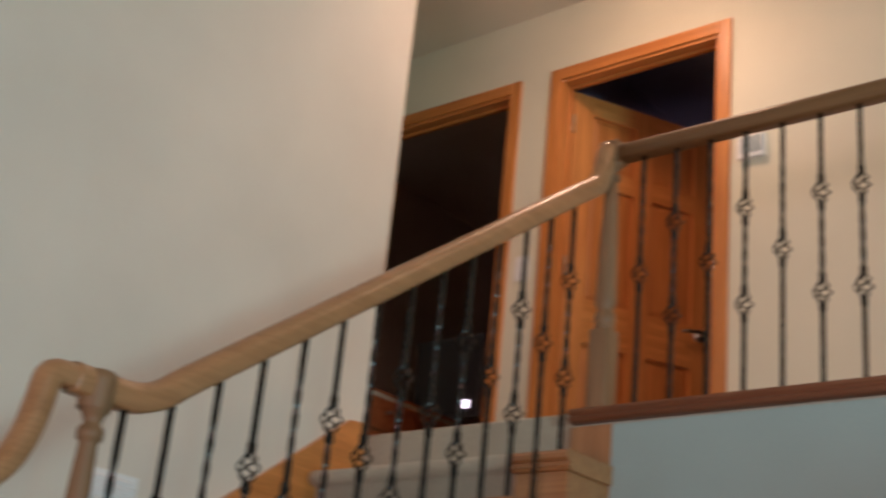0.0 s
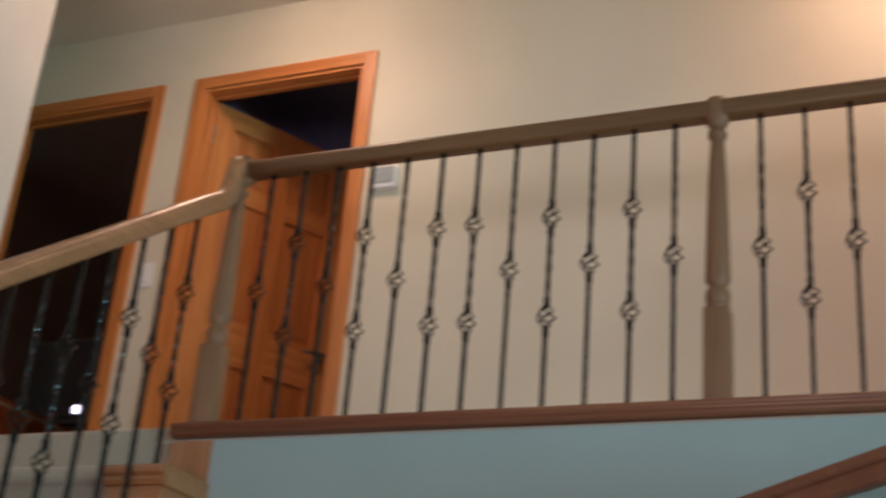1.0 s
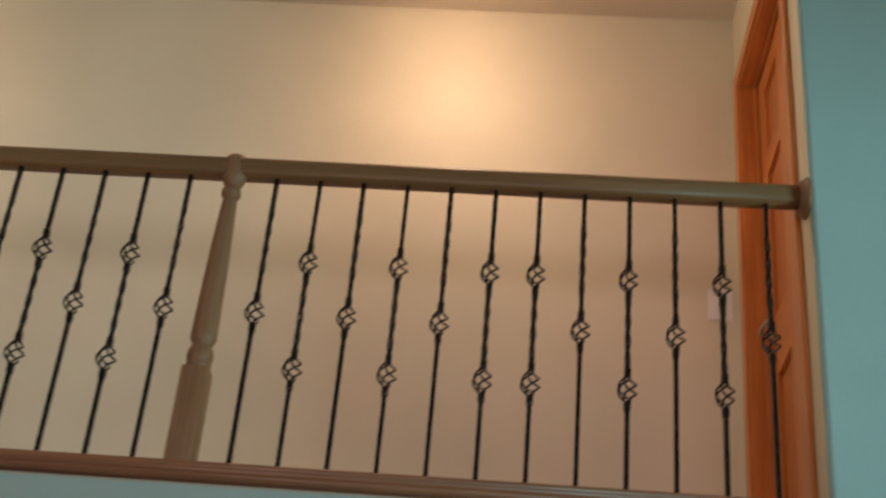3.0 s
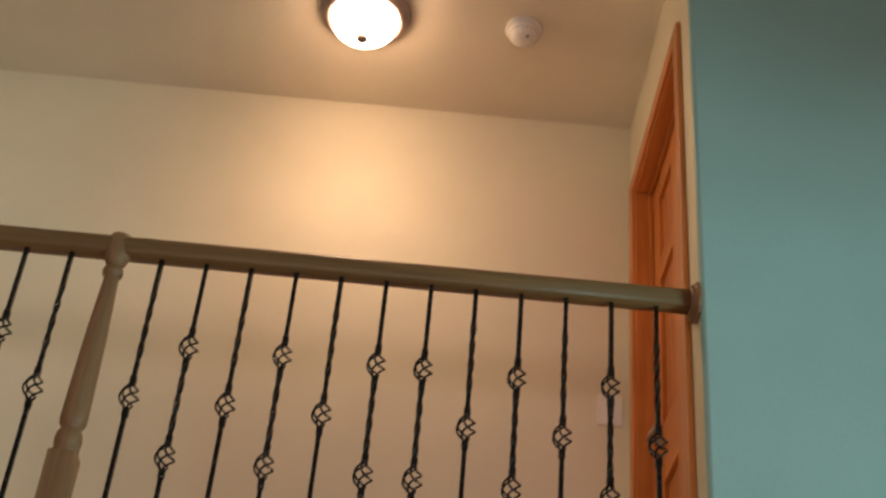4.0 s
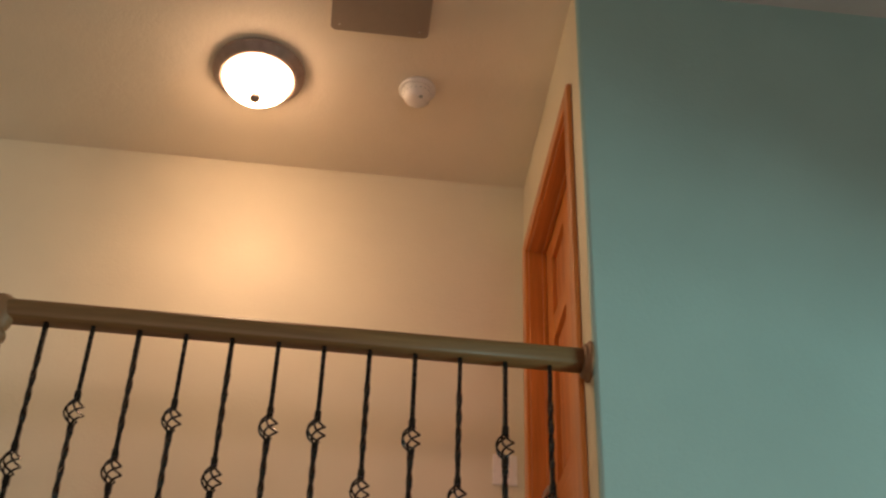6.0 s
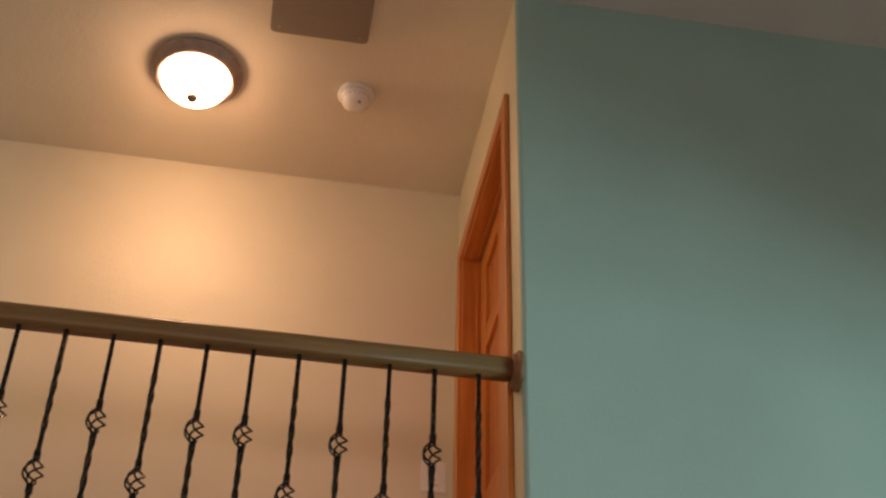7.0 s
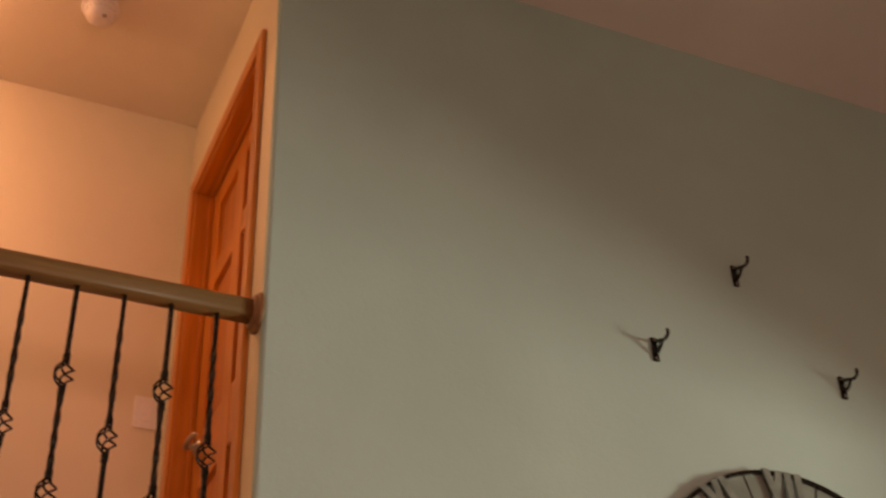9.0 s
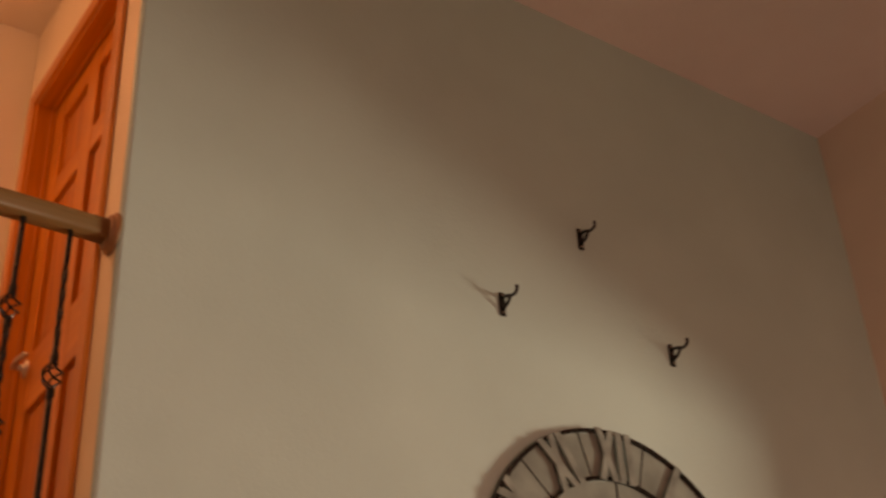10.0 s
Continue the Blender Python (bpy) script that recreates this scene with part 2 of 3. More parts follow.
structure("ceiling", box((-7.1, FACE, CEIL), (EAST + 0.15, 3.8, CEIL + 0.12)), CEILP, "painted drywall ceiling with orange-peel texture", "ceiling")

# door openings in the hall: (from, to, sill, head)
HEAD = 4.725
MID, FAR = (-2.554, -1.759), (-3.640, -2.859)
structure("wall_back", wall_with_holes(0, BACK, 0.085, (-7.1, RIGHT), (FLOOR2 - 0.3, CEIL),
          [(*FAR, FLOOR2, HEAD), (*MID, FLOOR2, HEAD)]), HALL, "beige painted hall wall with two doorways", "wall")
RD = (0.151, 0.914)
structure("wall_hall_end", wall_with_holes(1, RIGHT, 0.12, (FACE + 0.015, BACK + 0.12), (FLOOR2 - 0.3, CEIL),
          [(*RD, FLOOR2, HEAD)]), HALL, "beige painted end wall of the hall", "wall")
structure("wall_room", box((RIGHT + 0.015, FACE, 0), (EAST, FACE + 0.12, CEIL)), ROOM, "pale sage green wall of the tall room", "wall")
b = bmesh.new()
arc = [(RIGHT + 0.015 - 0.015 * math.cos(math.radians(d)), FACE + 0.015 - 0.015 * math.sin(math.radians(d))) for d in range(0, 91, 10)] + [(RIGHT + 0.015, FACE + 0.015)]
lo, hi = [[b.verts.new((x, y, z)) for x, y in arc] for z in (0.0, CEIL)]
for i in range(len(arc)):
    j = (i + 1) % len(arc)
    b.faces.new((lo[i], lo[j], hi[j], hi[i]))
structure("wall_corner_bead", b, ROOM, "rounded sage green wall corner", "wall")
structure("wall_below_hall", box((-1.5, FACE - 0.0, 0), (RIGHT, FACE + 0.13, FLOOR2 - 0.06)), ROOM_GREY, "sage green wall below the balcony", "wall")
structure("wall_left", box((LEFT - 0.12, SOUTH, 0), (LEFT, 0.0, CEIL), 0.008), ROOM_LEFT, "pale painted wall along the stairs", "wall")
# made-up opening: its edges shape the added lamp's light on the sage wall
structure("wall_east", wall_with_holes(1, EAST, 0.15, (SOUTH, FACE + 0.12), (0, CEIL), [(-4.7, -0.8, 0.9, 3.40)]), ROOM_WARM, "painted side wall with an opening cut for the added lamp", "wall")
# the opening is invented, out of view, to let the south fill lamp in
structure("wall_south", wall_with_holes(0, SOUTH, -0.15, (LEFT - 0.12, EAST + 0.15), (0, CEIL), [(-0.6, 3.6, 0, 2.2)]), ROOM_WARM, "plain painted wall of the tall room", "wall")
structure("wall_hall_left", box((-7.22, -0.12, FLOOR2 - 0.3), (-7.1, BACK + 0.12, CEIL)), HALL, "beige painted wall closing the hall", "wall")
structure("wall_hall_front", box((-7.1, -0.12, FLOOR2 - 0.3), (LEFT - 0.12, 0.0, CEIL)), HALL, "beige painted wall of the hall", "wall")

# hall floor: slab, carpet and the wooden edge board
structure("hall_floor", box((-7.1, FACE + 0.02, FLOOR2 - 0.26), (RIGHT, BACK, FLOOR2 - 0.012)), CARPET, "carpeted floor of the upper hall", "floor")
b = bmesh.new()
edge = [(-0.055, -0.058), (-0.062, -0.05), (-0.066, -0.042), (-0.062, -0.034), (-0.058, -0.03), (-0.066, -0.022), (-0.07, -0.012), (-0.066, -0.003), (-0.058, 0.0),
        (0.06, 0.004), (0.06, -0.058)]
sweep([(-1.65, 0, FLOOR2 - 0.003), (RIGHT - 0.001, 0, FLOOR2 - 0.003)], [(u * 0.90, w * 0.77) for u, w in edge], (0, 1, 0), b)
structure("balcony_edge_board", b, EDGE_X_SHADED, "moulded red-brown wood edge board of the balcony", "trim", True)
structure("corner_board", box((-1.648, FACE - 0.004, 1.0), (-1.499, FACE + 0.06, FLOOR2 - 0.058), 0.004), STAIR_Z_WOOD, "brown wood corner board below the post", "trim")

# dark rooms behind the doorways
for n, (x0, x1) in enumerate(((-4.6, -2.72), (-2.7, 0.2)), 1):
    structure(f"bedroom_floor_{n}", box((x0, BACK + 0.085, FLOOR2 - 0.2), (x1, 3.7, FLOOR2 - 0.01)), CARPET, "carpet of a dark bedroom", "floor")
    b = bmesh.new()
    box((x0, 3.7, FLOOR2), (x1, 3.8, CEIL), bm=b)
    box((x0 - 0.0, BACK + 0.085, FLOOR2), (x0 + 0.02, 3.7, CEIL), bm=b)
    box((x1 - 0.02, BACK + 0.085, FLOOR2), (x1, 3.7, CEIL), bm=b)
    structure(f"bedroom_wall_{n}", b, NIGHT if n == 1 else NIGHT_BLUE, "unlit bedroom walls", "wall")
    structure(f"bedroom_ceiling_{n}", box((x0 + 0.02, BACK + 0.085, CEIL - 0.03), (x1 - 0.02, 3.7, CEIL - 0.004)), NIGHT if n == 1 else NIGHT_BLUE, "unlit bedroom ceiling", "ceiling")


def casing(n, axis, a0, a1, at, out, head, jamb):
    """Door lining and casing. axis 0: doorway along x in a wall whose hall face is y=at; axis 1: along y at x=at. out: way the casing stands out; jamb: lining depth."""
    w, d = 0.066, 0.017
    root = thing(f"door_frame_{n}", ((a0 + a1) / 2, at, FLOOR2) if axis == 0 else (at, (a0 + a1) / 2, FLOOR2), "varnished orange wood door casing and jamb", "door frame", kind="structure")

    def put(name, lo, hi, mat, bev=0.004):
        if axis == 1:
            lo, hi = (lo[1], lo[0], lo[2]), (hi[1], hi[0], hi[2])
        lo, hi = [min(p, q) for p, q in zip(lo, hi)], [max(p, q) for p, q in zip(lo, hi)]
        world_part(name, box(lo, hi, bev), mat, root)

    across = FIR_X if axis == 0 else FIR_Y
    y0, y1 = at + out * d, at
    put("casing_side", (a0 - w, y0, FLOOR2), (a0 - 0.006, y1, head + w), FIR_Z, 0.006)
    put("casing_side", (a1 + 0.006, y0, FLOOR2), (a1 + w, y1, head + w), FIR_Z, 0.006)
    put("casing_head", (a0 - 0.006, y0, head + 0.006), (a1 + 0.006, y1, head + w), across, 0.006)
    put("jamb", (a0 - 0.012, at + out * 0.004, FLOOR2), (a0 + 0.008, at - out * jamb, head), FIR_Z, 0.002)
    put("jamb", (a1 - 0.008, at + out * 0.004, FLOOR2), (a1 + 0.012, at - out * jamb, head), FIR_Z, 0.002)
    put("jamb_head", (a0 + 0.008, at + out * 0.004, head - 0.008), (a1 - 0.008, at - out * jamb, head + 0.012), across, 0.002)
    # door stop
    s0, s1 = at - out * 0.045, at - out * 0.058
    put("stop", (a0 + 0.008, s0, FLOOR2), (a0 + 0.02, s1, head - 0.008), FIR_Z, 0.002)
    put("stop", (a1 - 0.02, s0, FLOOR2), (a1 - 0.008, s1, head - 0.008), FIR_Z, 0.002)
    put("stop", (a0 + 0.02, s0, head - 0.02), (a1 - 0.02, s1, head - 0.008), across, 0.002)
    return root


casing(1, 0, *FAR, BACK, -1, HEAD, 0.087)
casing(2, 0, *MID, BACK, -1, HEAD, 0.087)
casing(3, 1, *RD, RIGHT, -1, HEAD, 0.122)


def door(n, width, height, m, label, knob_side=1):
    """A six-panel door; hinge edge at x=0, leaf from y=0 to y=0.042, its knob near x=width."""
    root = thing(f"door_{n}", (0, 0, 0), label, "door", kind="structure")
    t, st = 0.042, 0.105
    rows = [(z0 * height, z1 * height) for z0, z1 in ((0.101, 0.370), (0.476, 0.767), (0.815, 0.949))]
    cols = [(st, width / 2 - 0.05), (width / 2 + 0.05, width - st)]
    for x0, x1 in ((0, st), (width / 2 - 0.05, width / 2 + 0.05), (width - st, width)):
        part("stile", box((x0, 0, 0), (x1, t, height), 0.002), FIR_Z, root)
    levels = [0.0] + [v for r in rows for v in r] + [height]
    for z0, z1 in zip(levels[::2], levels[1::2]):
        for x0, x1 in cols:
            part("rail", box((x0, 0.001, z0), (x1, t - 0.001, z1), 0.002), FIR_X, root)
    for z0, z1 in rows:
        for x0, x1 in cols:
            b = bmesh.new()
            e = 0.030
            for s, y in ((-1, 0.009), (1, t - 0.009)):
                mid = t / 2
                outer = [b.verts.new(p) for p in ((x0, mid, z0), (x1, mid, z0), (x1, mid, z1), (x0, mid, z1))]
                low = [b.verts.new((px, mid + s * 0.002, pz)) for px, pz in ((x0, z0), (x1, z0), (x1, z1), (x0, z1))]
                q = [b.verts.new((px, mid + s * 0.004, pz)) for px, pz in ((x0 + 0.006, z0 + 0.006), (x1 - 0.006, z0 + 0.006), (x1 - 0.006, z1 - 0.006), (x0 + 0.006, z1 - 0.006))]
                f = [b.verts.new((px, y, pz)) for px, pz in ((x0 + e, z0 + e), (x1 - e, z0 + e), (x1 - e, z1 - e), (x0 + e, z1 - e))]
                for p, r in ((outer, low), (low, q), (q, f)):
                    for i in range(4):
                        b.faces.new((p[i], p[(i + 1) % 4], r[(i + 1) % 4], r[i]))
                b.faces.new(f)
            part("panel", b, FIR_PANEL, root)
    for s in (-1, 1):
        y = 0 if s < 0 else t
        b = lathe([(0.0, 0), (0.031, 0), (0.031, 0.004), (0.024, 0.009), (0.011, 0.012), (0.010, 0.035), (0.014, 0.042), (0.0, 0.044)], 20)
        b.transform(pose(width - 0.06, y, 0.875, 90 if s < 0 else -90))
        tube([(width - 0.06, y + s * 0.038, 0.875), (width - 0.10, y + s * 0.040, 0.877), (width - 0.15, y + s * 0.036, 0.872), (width - 0.168, y + s * 0.034, 0.868)], [0.009, 0.0085, 0.008, 0.006], 10, b)
        part("lever_handle", b, NICKEL, root, "brushed metal lever handle", True)
    for z in (0.2, 1.0, height - 0.215):
        b = lathe([(0, 0), (0.006, 0), (0.006, 0.09), (0, 0.09)], 10, (-0.004, -0.004, z))
        box((-0.003, 0.001, z), (-0.001, 0.041, z + 0.09), bm=b)
        part("hinge", b, NICKEL, root, "metal butt hinge")
    root.matrix_world = m
    return root


door(1, 0.775, 1.92, Matrix.Translation((MID[0] + 0.012, BACK + 0.085, FLOOR2 + 0.006)) @ pose(0, 0, 0, 0, 0, 64), "orange wood six-panel door standing open into a dark room")
door(2, 0.737, 1.92, Matrix.Translation((RIGHT + 0.060, RD[0] + 0.012, FLOOR2 + 0.006)) @ pose(0, 0, 0, 0, 0, 90) @ pose(0, -0.042, 0), "closed orange wood six-panel door")


# ---- stairs ----
RISE, RUN, Y0 = 0.191, 0.262, 0.0
IN_X = -1.70        # carpet ends here, wood tread end outside
STEPS = 7
for k in range(1, STEPS + 1):
    z, ynose = FLOOR2 - k * RISE, Y0 - k * RUN
    yback = ynose + RUN + 0.03
    step = thing("stair_step", (-2.1, ynose + 0.1, z), "stair step with beige carpet and a brown wood tread end", "stair step", "steps of the stairs")
    b = box((LEFT + 0.02, ynose + 0.055, z - RISE - 0.02), (IN_X, yback + 0.05, z - 0.022))
    nose = [(RUN + 0.03, 0.006), (0.05, 0.006)] + [(0.022 + 0.028 * math.sin(a), -0.020 + 0.026 * math.cos(a)) for a in [math.radians(d) for d in range(0, -181, -20)]] + [(0.034, -0.050), (0.036, -RISE + 0.004), (0.05, -RISE + 0.004), (0.05, -0.02), (RUN + 0.03, -0.02)]
    b2 = sweep([(LEFT + 0.021, ynose - 0.0, z), (IN_X + 0.004, ynose - 0.0, z)], nose, (0, 1, 0))
    bmesh.ops.subdivide_edges(b2, edges=[e for e in b2.edges if abs(e.verts[0].co.x - e.verts[1].co.x) > 0.5], cuts=24)
    for v in b2.verts:
        v.co.z += 0.004 * noise.noise(v.co * 6)
        v.co.y += 0.004 * noise.noise(v.co * 5 + Vector((9, 0, 0)))
    world_part("carpet", b2, CARPET, step, "beige carpet wrapped over the nosing", True)
    world_part("riser_board", b, FIR_X, step)
    t0 = ynose - 0.012
    tread = [(0.0, -0.004), (-0.006, -0.012), (-0.004, -0.024), (0.002, -0.03), (0.012, -0.032), (0.012, -0.042), (0.006, -0.046), (0.012, -0.055), (0.02, -0.058), (RUN + 0.04, -0.058), (RUN + 0.04, 0.0), (0.006, 0.0)]
    world_part("tread_end", sweep([(IN_X + 0.005, t0, z), (-1.49, t0, z)], tread, (0, 1, 0)), STAIR_X_WOOD, step, "brown wood tread end with a moulded edge")
    world_part("stringer", box((IN_X + 0.01, t0 + 0.022, z - RISE - 0.12), (-1.503, t0 + RUN + 0.03, z - 0.058), 0.003), STAIR_X_WOOD, step)
b = bmesh.new()
sk = [(Y0 - 0.01, FLOOR2 + 0.035), (Y0 - 0.10, FLOOR2 + 0.03), (Y0 - STEPS * RUN, FLOOR2 - STEPS * RISE + 0.07), (Y0 - STEPS * RUN, FLOOR2 - STEPS * RISE - 0.3), (Y0 - 0.01, FLOOR2 - 0.25)]
near, farr = [[b.verts.new((x, y, z)) for y, z in sk] for x in (LEFT + 0.02, LEFT + 0.0005)]
b.faces.new(near), b.faces.new(farr)
for i in range(5):
    b.faces.new((near[i], near[(i + 1) % 5], farr[(i + 1) % 5], farr[i]))
structure("skirt_board", b, FIR_Y, "orange wood skirt board along the stairs", "trim")
b2 = sweep([(LEFT - 0.0, 0.0, FLOOR2), (IN_X + 0.05, 0.0, FLOOR2)], [(0.10, 0.006), (0.05, 0.006)] + [(0.022 + 0.022 * math.sin(math.radians(d)), -0.016 + 0.022 * math.cos(math.radians(d))) for d in range(0, -181, -20)] + [(0.034, -0.050), (0.036, -RISE), (0.10, -RISE)], (0, 1, 0))
structure("landing_carpet_edge", b2, CARPET, "beige carpet over the landing edge", "floor", True)
LZ = FLOOR2 - STEPS * RISE - RISE
structure("landing", box((LEFT, -3.1, LZ - 0.2), (-1.5, Y0 - STEPS * RUN + 0.04, LZ)), CARPET, "carpeted quarter landing", "floor")
b = bmesh.new()
side = [(-3.1, 0.0), (-3.1, LZ - 0.2), (-1.80, LZ - 0.2), (-1.80, 1.12), (FACE - 0.002, 2.44), (FACE - 0.002, 0.0)]
near, farr = [[b.verts.new((x, y, z)) for y, z in side] for x in (-1.515, -1.62)]
b.faces.new(near), b.faces.new(farr)
for i in range(6):
    b.faces.new((near[i], near[(i + 1) % 6], farr[(i + 1) % 6], farr[i]))
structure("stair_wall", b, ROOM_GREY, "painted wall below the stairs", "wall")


# ---- balustrade ----
RAIL_TOP, RAIL_BOT, PITCH = 3.690, 3.628, 0.121
rail = thing("balustrade", (0, 0, FLOOR2), "oak handrail and posts with black iron balusters along the balcony", "balustrade")
prof = []
for d in range(-20, 201, 20):
    a = math.radians(d)
    prof.append((0.032 * math.cos(a), 0.004 + 0.028 * math.sin(a)))
prof += [(-0.029, -0.014), (-0.027, -0.023), (-0.023, -0.0285), (0.023, -0.0285), (0.027, -0.023), (0.029, -0.014)]
RC = RAIL_TOP - 0.032
world_part("handrail", sweep([(-1.56, 0, RC), (-0.8, 0, RC), (0, 0, RC), (0.8, 0, RC), (RIGHT - 0.022, 0, RC)], prof, (0, 1, 0)), OAK_X_SHADED, rail, "oak handrail", True)
b = lathe([(0, 0), (0.056, 0), (0.058, 0.006), (0.052, 0.012), (0.046, 0.014), (0.048, 0.019), (0.040, 0.024), (0, 0.024)], 32)
b.transform(pose(RIGHT - 0.0005, 0, RC - 0.004, 0, -90))
world_part("rosette", b, OAK_Z_SHADED, rail, "round wooden rosette on the wall", True)


def newel(x, y, z0, top, parent, cap=True):
    """A turned post: square foot, turned shaft, cap through the rail."""
    b = bmesh.new()
    h = 0.275
    box((-0.034, -0.034, 0), (0.034, 0.034, h - 0.02), 0.003, b)
    ring = lathe([(0, h - 0.03), (0.0335, h - 0.02), (0.032, h - 0.006), (0.031, h), (0.033, h + 0.004), (0.0345, h + 0.016), (0.033, h + 0.028), (0.031, h + 0.036), (0.025, h + 0.044), (0.027, h + 0.052),
                  (0.033, h + 0.062), (0.0342, h + 0.075), (0.0335, h + 0.10), (0.0315, h + 0.20), (0.0275, h + 0.33), (0.0235, h + 0.42), (0.0195, 0.765), (0.019, 0.772), (0.026, 0.776), (0.0275, 0.785), (0.026, 0.794), (0.0185, 0.799),
                  (0.0185, 0.806), (0.024, 0.816), (0.031, 0.823), (0.033, 0.835), (0.033, 0.84), (0, 0.84)], 28)
    join(b, ring)
    s = (top - z0) / 0.84
    b.transform(Matrix.Translation((x, y, z0)) @ Matrix.Diagonal((1, 1, s, 1)))
    ob = world_part("newel_post", b, OAK_Z_SHADED, parent, "turned oak post with a square foot", True)
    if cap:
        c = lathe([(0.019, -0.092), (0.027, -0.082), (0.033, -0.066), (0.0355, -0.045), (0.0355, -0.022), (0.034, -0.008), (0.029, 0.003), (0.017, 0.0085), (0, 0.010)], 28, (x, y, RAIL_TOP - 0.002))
        c2 = world_part("cap", c, OAK_Z_SHADED, parent, "rounded cap in the handrail", True)
    return ob


newel(0, 0, FLOOR2 + 0.002, RAIL_BOT + 0.004, rail)
newel(STAIR_X, 0, FLOOR2 + 0.002, RAIL_BOT + 0.004, rail, False)
world_part("rail_block", box((STAIR_X - 0.036, -0.036, RAIL_BOT - 0.004), (STAIR_X + 0.036, 0.036, RAIL_TOP + 0.012), 0.008, segments=3), OAK_Z_SHADED, rail, "oak block that joins both handrails")


def twisted_bar(length, zones, width=0.0115):
    """A square iron bar from z=0 up, twisted within the zones (z0, z1)."""
    b = bmesh.new()
    zs = [0.0]
    for z0, z1 in zones:
        n = max(8, int((z1 - z0) / 0.008))
        zs += [z0 + (z1 - z0) * i / n for i in range(n + 1)]
    zs.append(length)
    zs = sorted(set(round(z, 5) for z in zs if 0 <= z <= length))
    rows, ang = [], 0.0
    for i, z in enumerate(zs):
        if i and any(z0 - 1e-5 <= zs[i - 1] and z <= z1 + 1e-5 for z0, z1 in zones):
            ang += (z - zs[i - 1]) / 0.055 * math.pi / 2
        r = width / math.sqrt(2)
        rows.append([b.verts.new((r * math.cos(ang + math.pi / 4 + k * math.pi / 2), r * math.sin(ang + math.pi / 4 + k * math.pi / 2), z)) for k in range(4)])
    for p, q in zip(rows, rows[1:]):
        for k in range(4):
            b.faces.new((p[k], p[(k + 1) % 4], q[(k + 1) % 4], q[k]))
    b.faces.new(rows[0]), b.faces.new(rows[-1])
    return b


def collar(b, z):
    join(b, box((-0.0085, -0.0085, z - 0.012), (0.0085, 0.0085, z + 0.012), 0.003))


def basket_mesh():
    b = bmesh.new()
    for k in range(4):
        path, rad = [], []
        for i in range(13):
            u = i / 12
            r = 0.0035 + 0.0215 * math.sin(math.pi * u) ** 1.1
            a = k * math.pi / 2 + u * math.pi * 1.35
            path.append((r * math.cos(a), r * math.sin(a), -0.037 + 0.074 * u))
        tube(path, 0.0030, 6, b)
    for side in (-1, 1):
        knuckle = lathe([(0, 0), (0.0050, 0), (0.0082, 0.005), (0.0086, 0.014), (0.0066, 0.022), (0, 0.022)], 10)
        knuckle.transform(Matrix.Translation((0, 0, side * 0.033)) @ Matrix.Diagonal((1, 1, side, 1)))
        join(b, knuckle)
    me = mesh_of("basket", b)
    me.materials.append(IRON)
    return me


BASKET = basket_mesh()


def bar_mesh(name, length, marks):
    """marks: basket heights below the top of the bar."""
    zs = [length - m for m in marks]
    cuts = sorted(zs)
    zones = [(cuts[0] + 0.06, cuts[1] - 0.06)] if len(cuts) == 2 else [(cuts[0] + 0.10, length - 0.10)]
    b = bmesh.new()
    spans, last = [], 0.0
    for z in cuts:
        spans.append((last, z - 0.036))
        last = z + 0.036
    spans.append((last, length))
    for z0, z1 in spans:
        inner = [(p - z0, q - z0) for p, q in zones if p >= z0 and q <= z1]
        piece = twisted_bar(z1 - z0, inner)
        piece.transform(Matrix.Translation((0, 0, z0)))
        join(b, piece)
    for z in cuts:
        collar(b, z - 0.046)
        collar(b, z + 0.046)
    me = mesh_of(name, b)
    me.materials.append(IRON)
    return me


def baluster(parent, x, y, z0, z1, marks, turn, store={}):
    key = (round(z1 - z0, 3), tuple(marks))
    if key not in store:
        store[key] = bar_mesh("baluster", z1 - z0, marks)
    ob = new("baluster", store[key])
    ob.parent = parent
    ob.matrix_parent_inverse = parent.matrix_world.inverted()
    ob.matrix_basis = pose(x, y, z0, 0, 0, turn)
    bpy.context.view_layer.update()
    for m in marks:
        k = new("basket", BASKET)
        k.parent = ob
        k.matrix_basis = pose(0, 0, z1 - z0 - m)
    return ob


ONE, TWO = (0.414,), (0.258, 0.569)
kinds = "SDSDSDDSDSDS"
for i, c in enumerate(kinds):
    baluster(rail, (i - 12) * PITCH, 0, FLOOR2 + 0.004, RAIL_BOT + 0.003, TWO if c == "D" else ONE, (i * 37) % 90 * 0.1)
for i, c in enumerate("SDSDSDDSDSDS"):
    baluster(rail, (i + 1) * PITCH, 0, FLOOR2 + 0.004, RAIL_BOT + 0.003, TWO if c == "D" else ONE, (i * 53) % 90 * 0.1)

stair_rail = thing("stair_balustrade", (STAIR_X, -0.9, 2.0), "sloping oak handrail with black iron balusters beside the stairs", "balustrade")
SLOPE, LEVEL = 0.7264, 2.385


def rail_top(y):
    return max(3.458 + SLOPE * (y + 0.201), LEVEL)


prof_stair = [(u * 0.92, w * 1.05) for u, w in prof]
prof_low = [(u * 0.90, w * 0.84) for u, w in prof]
path = [(STAIR_X, -0.028, RAIL_TOP - 0.022), (STAIR_X, -0.044, RAIL_TOP - 0.055), (STAIR_X, -0.056, RAIL_TOP - 0.11), (STAIR_X, -0.080, 3.524), (STAIR_X, -0.12, 3.488)]
for y in (-0.2, -0.5, -0.8, -1.1, -1.4, -1.58):
    path.append((STAIR_X, y, rail_top(y) - 0.026))
LZR = LEVEL - 0.030
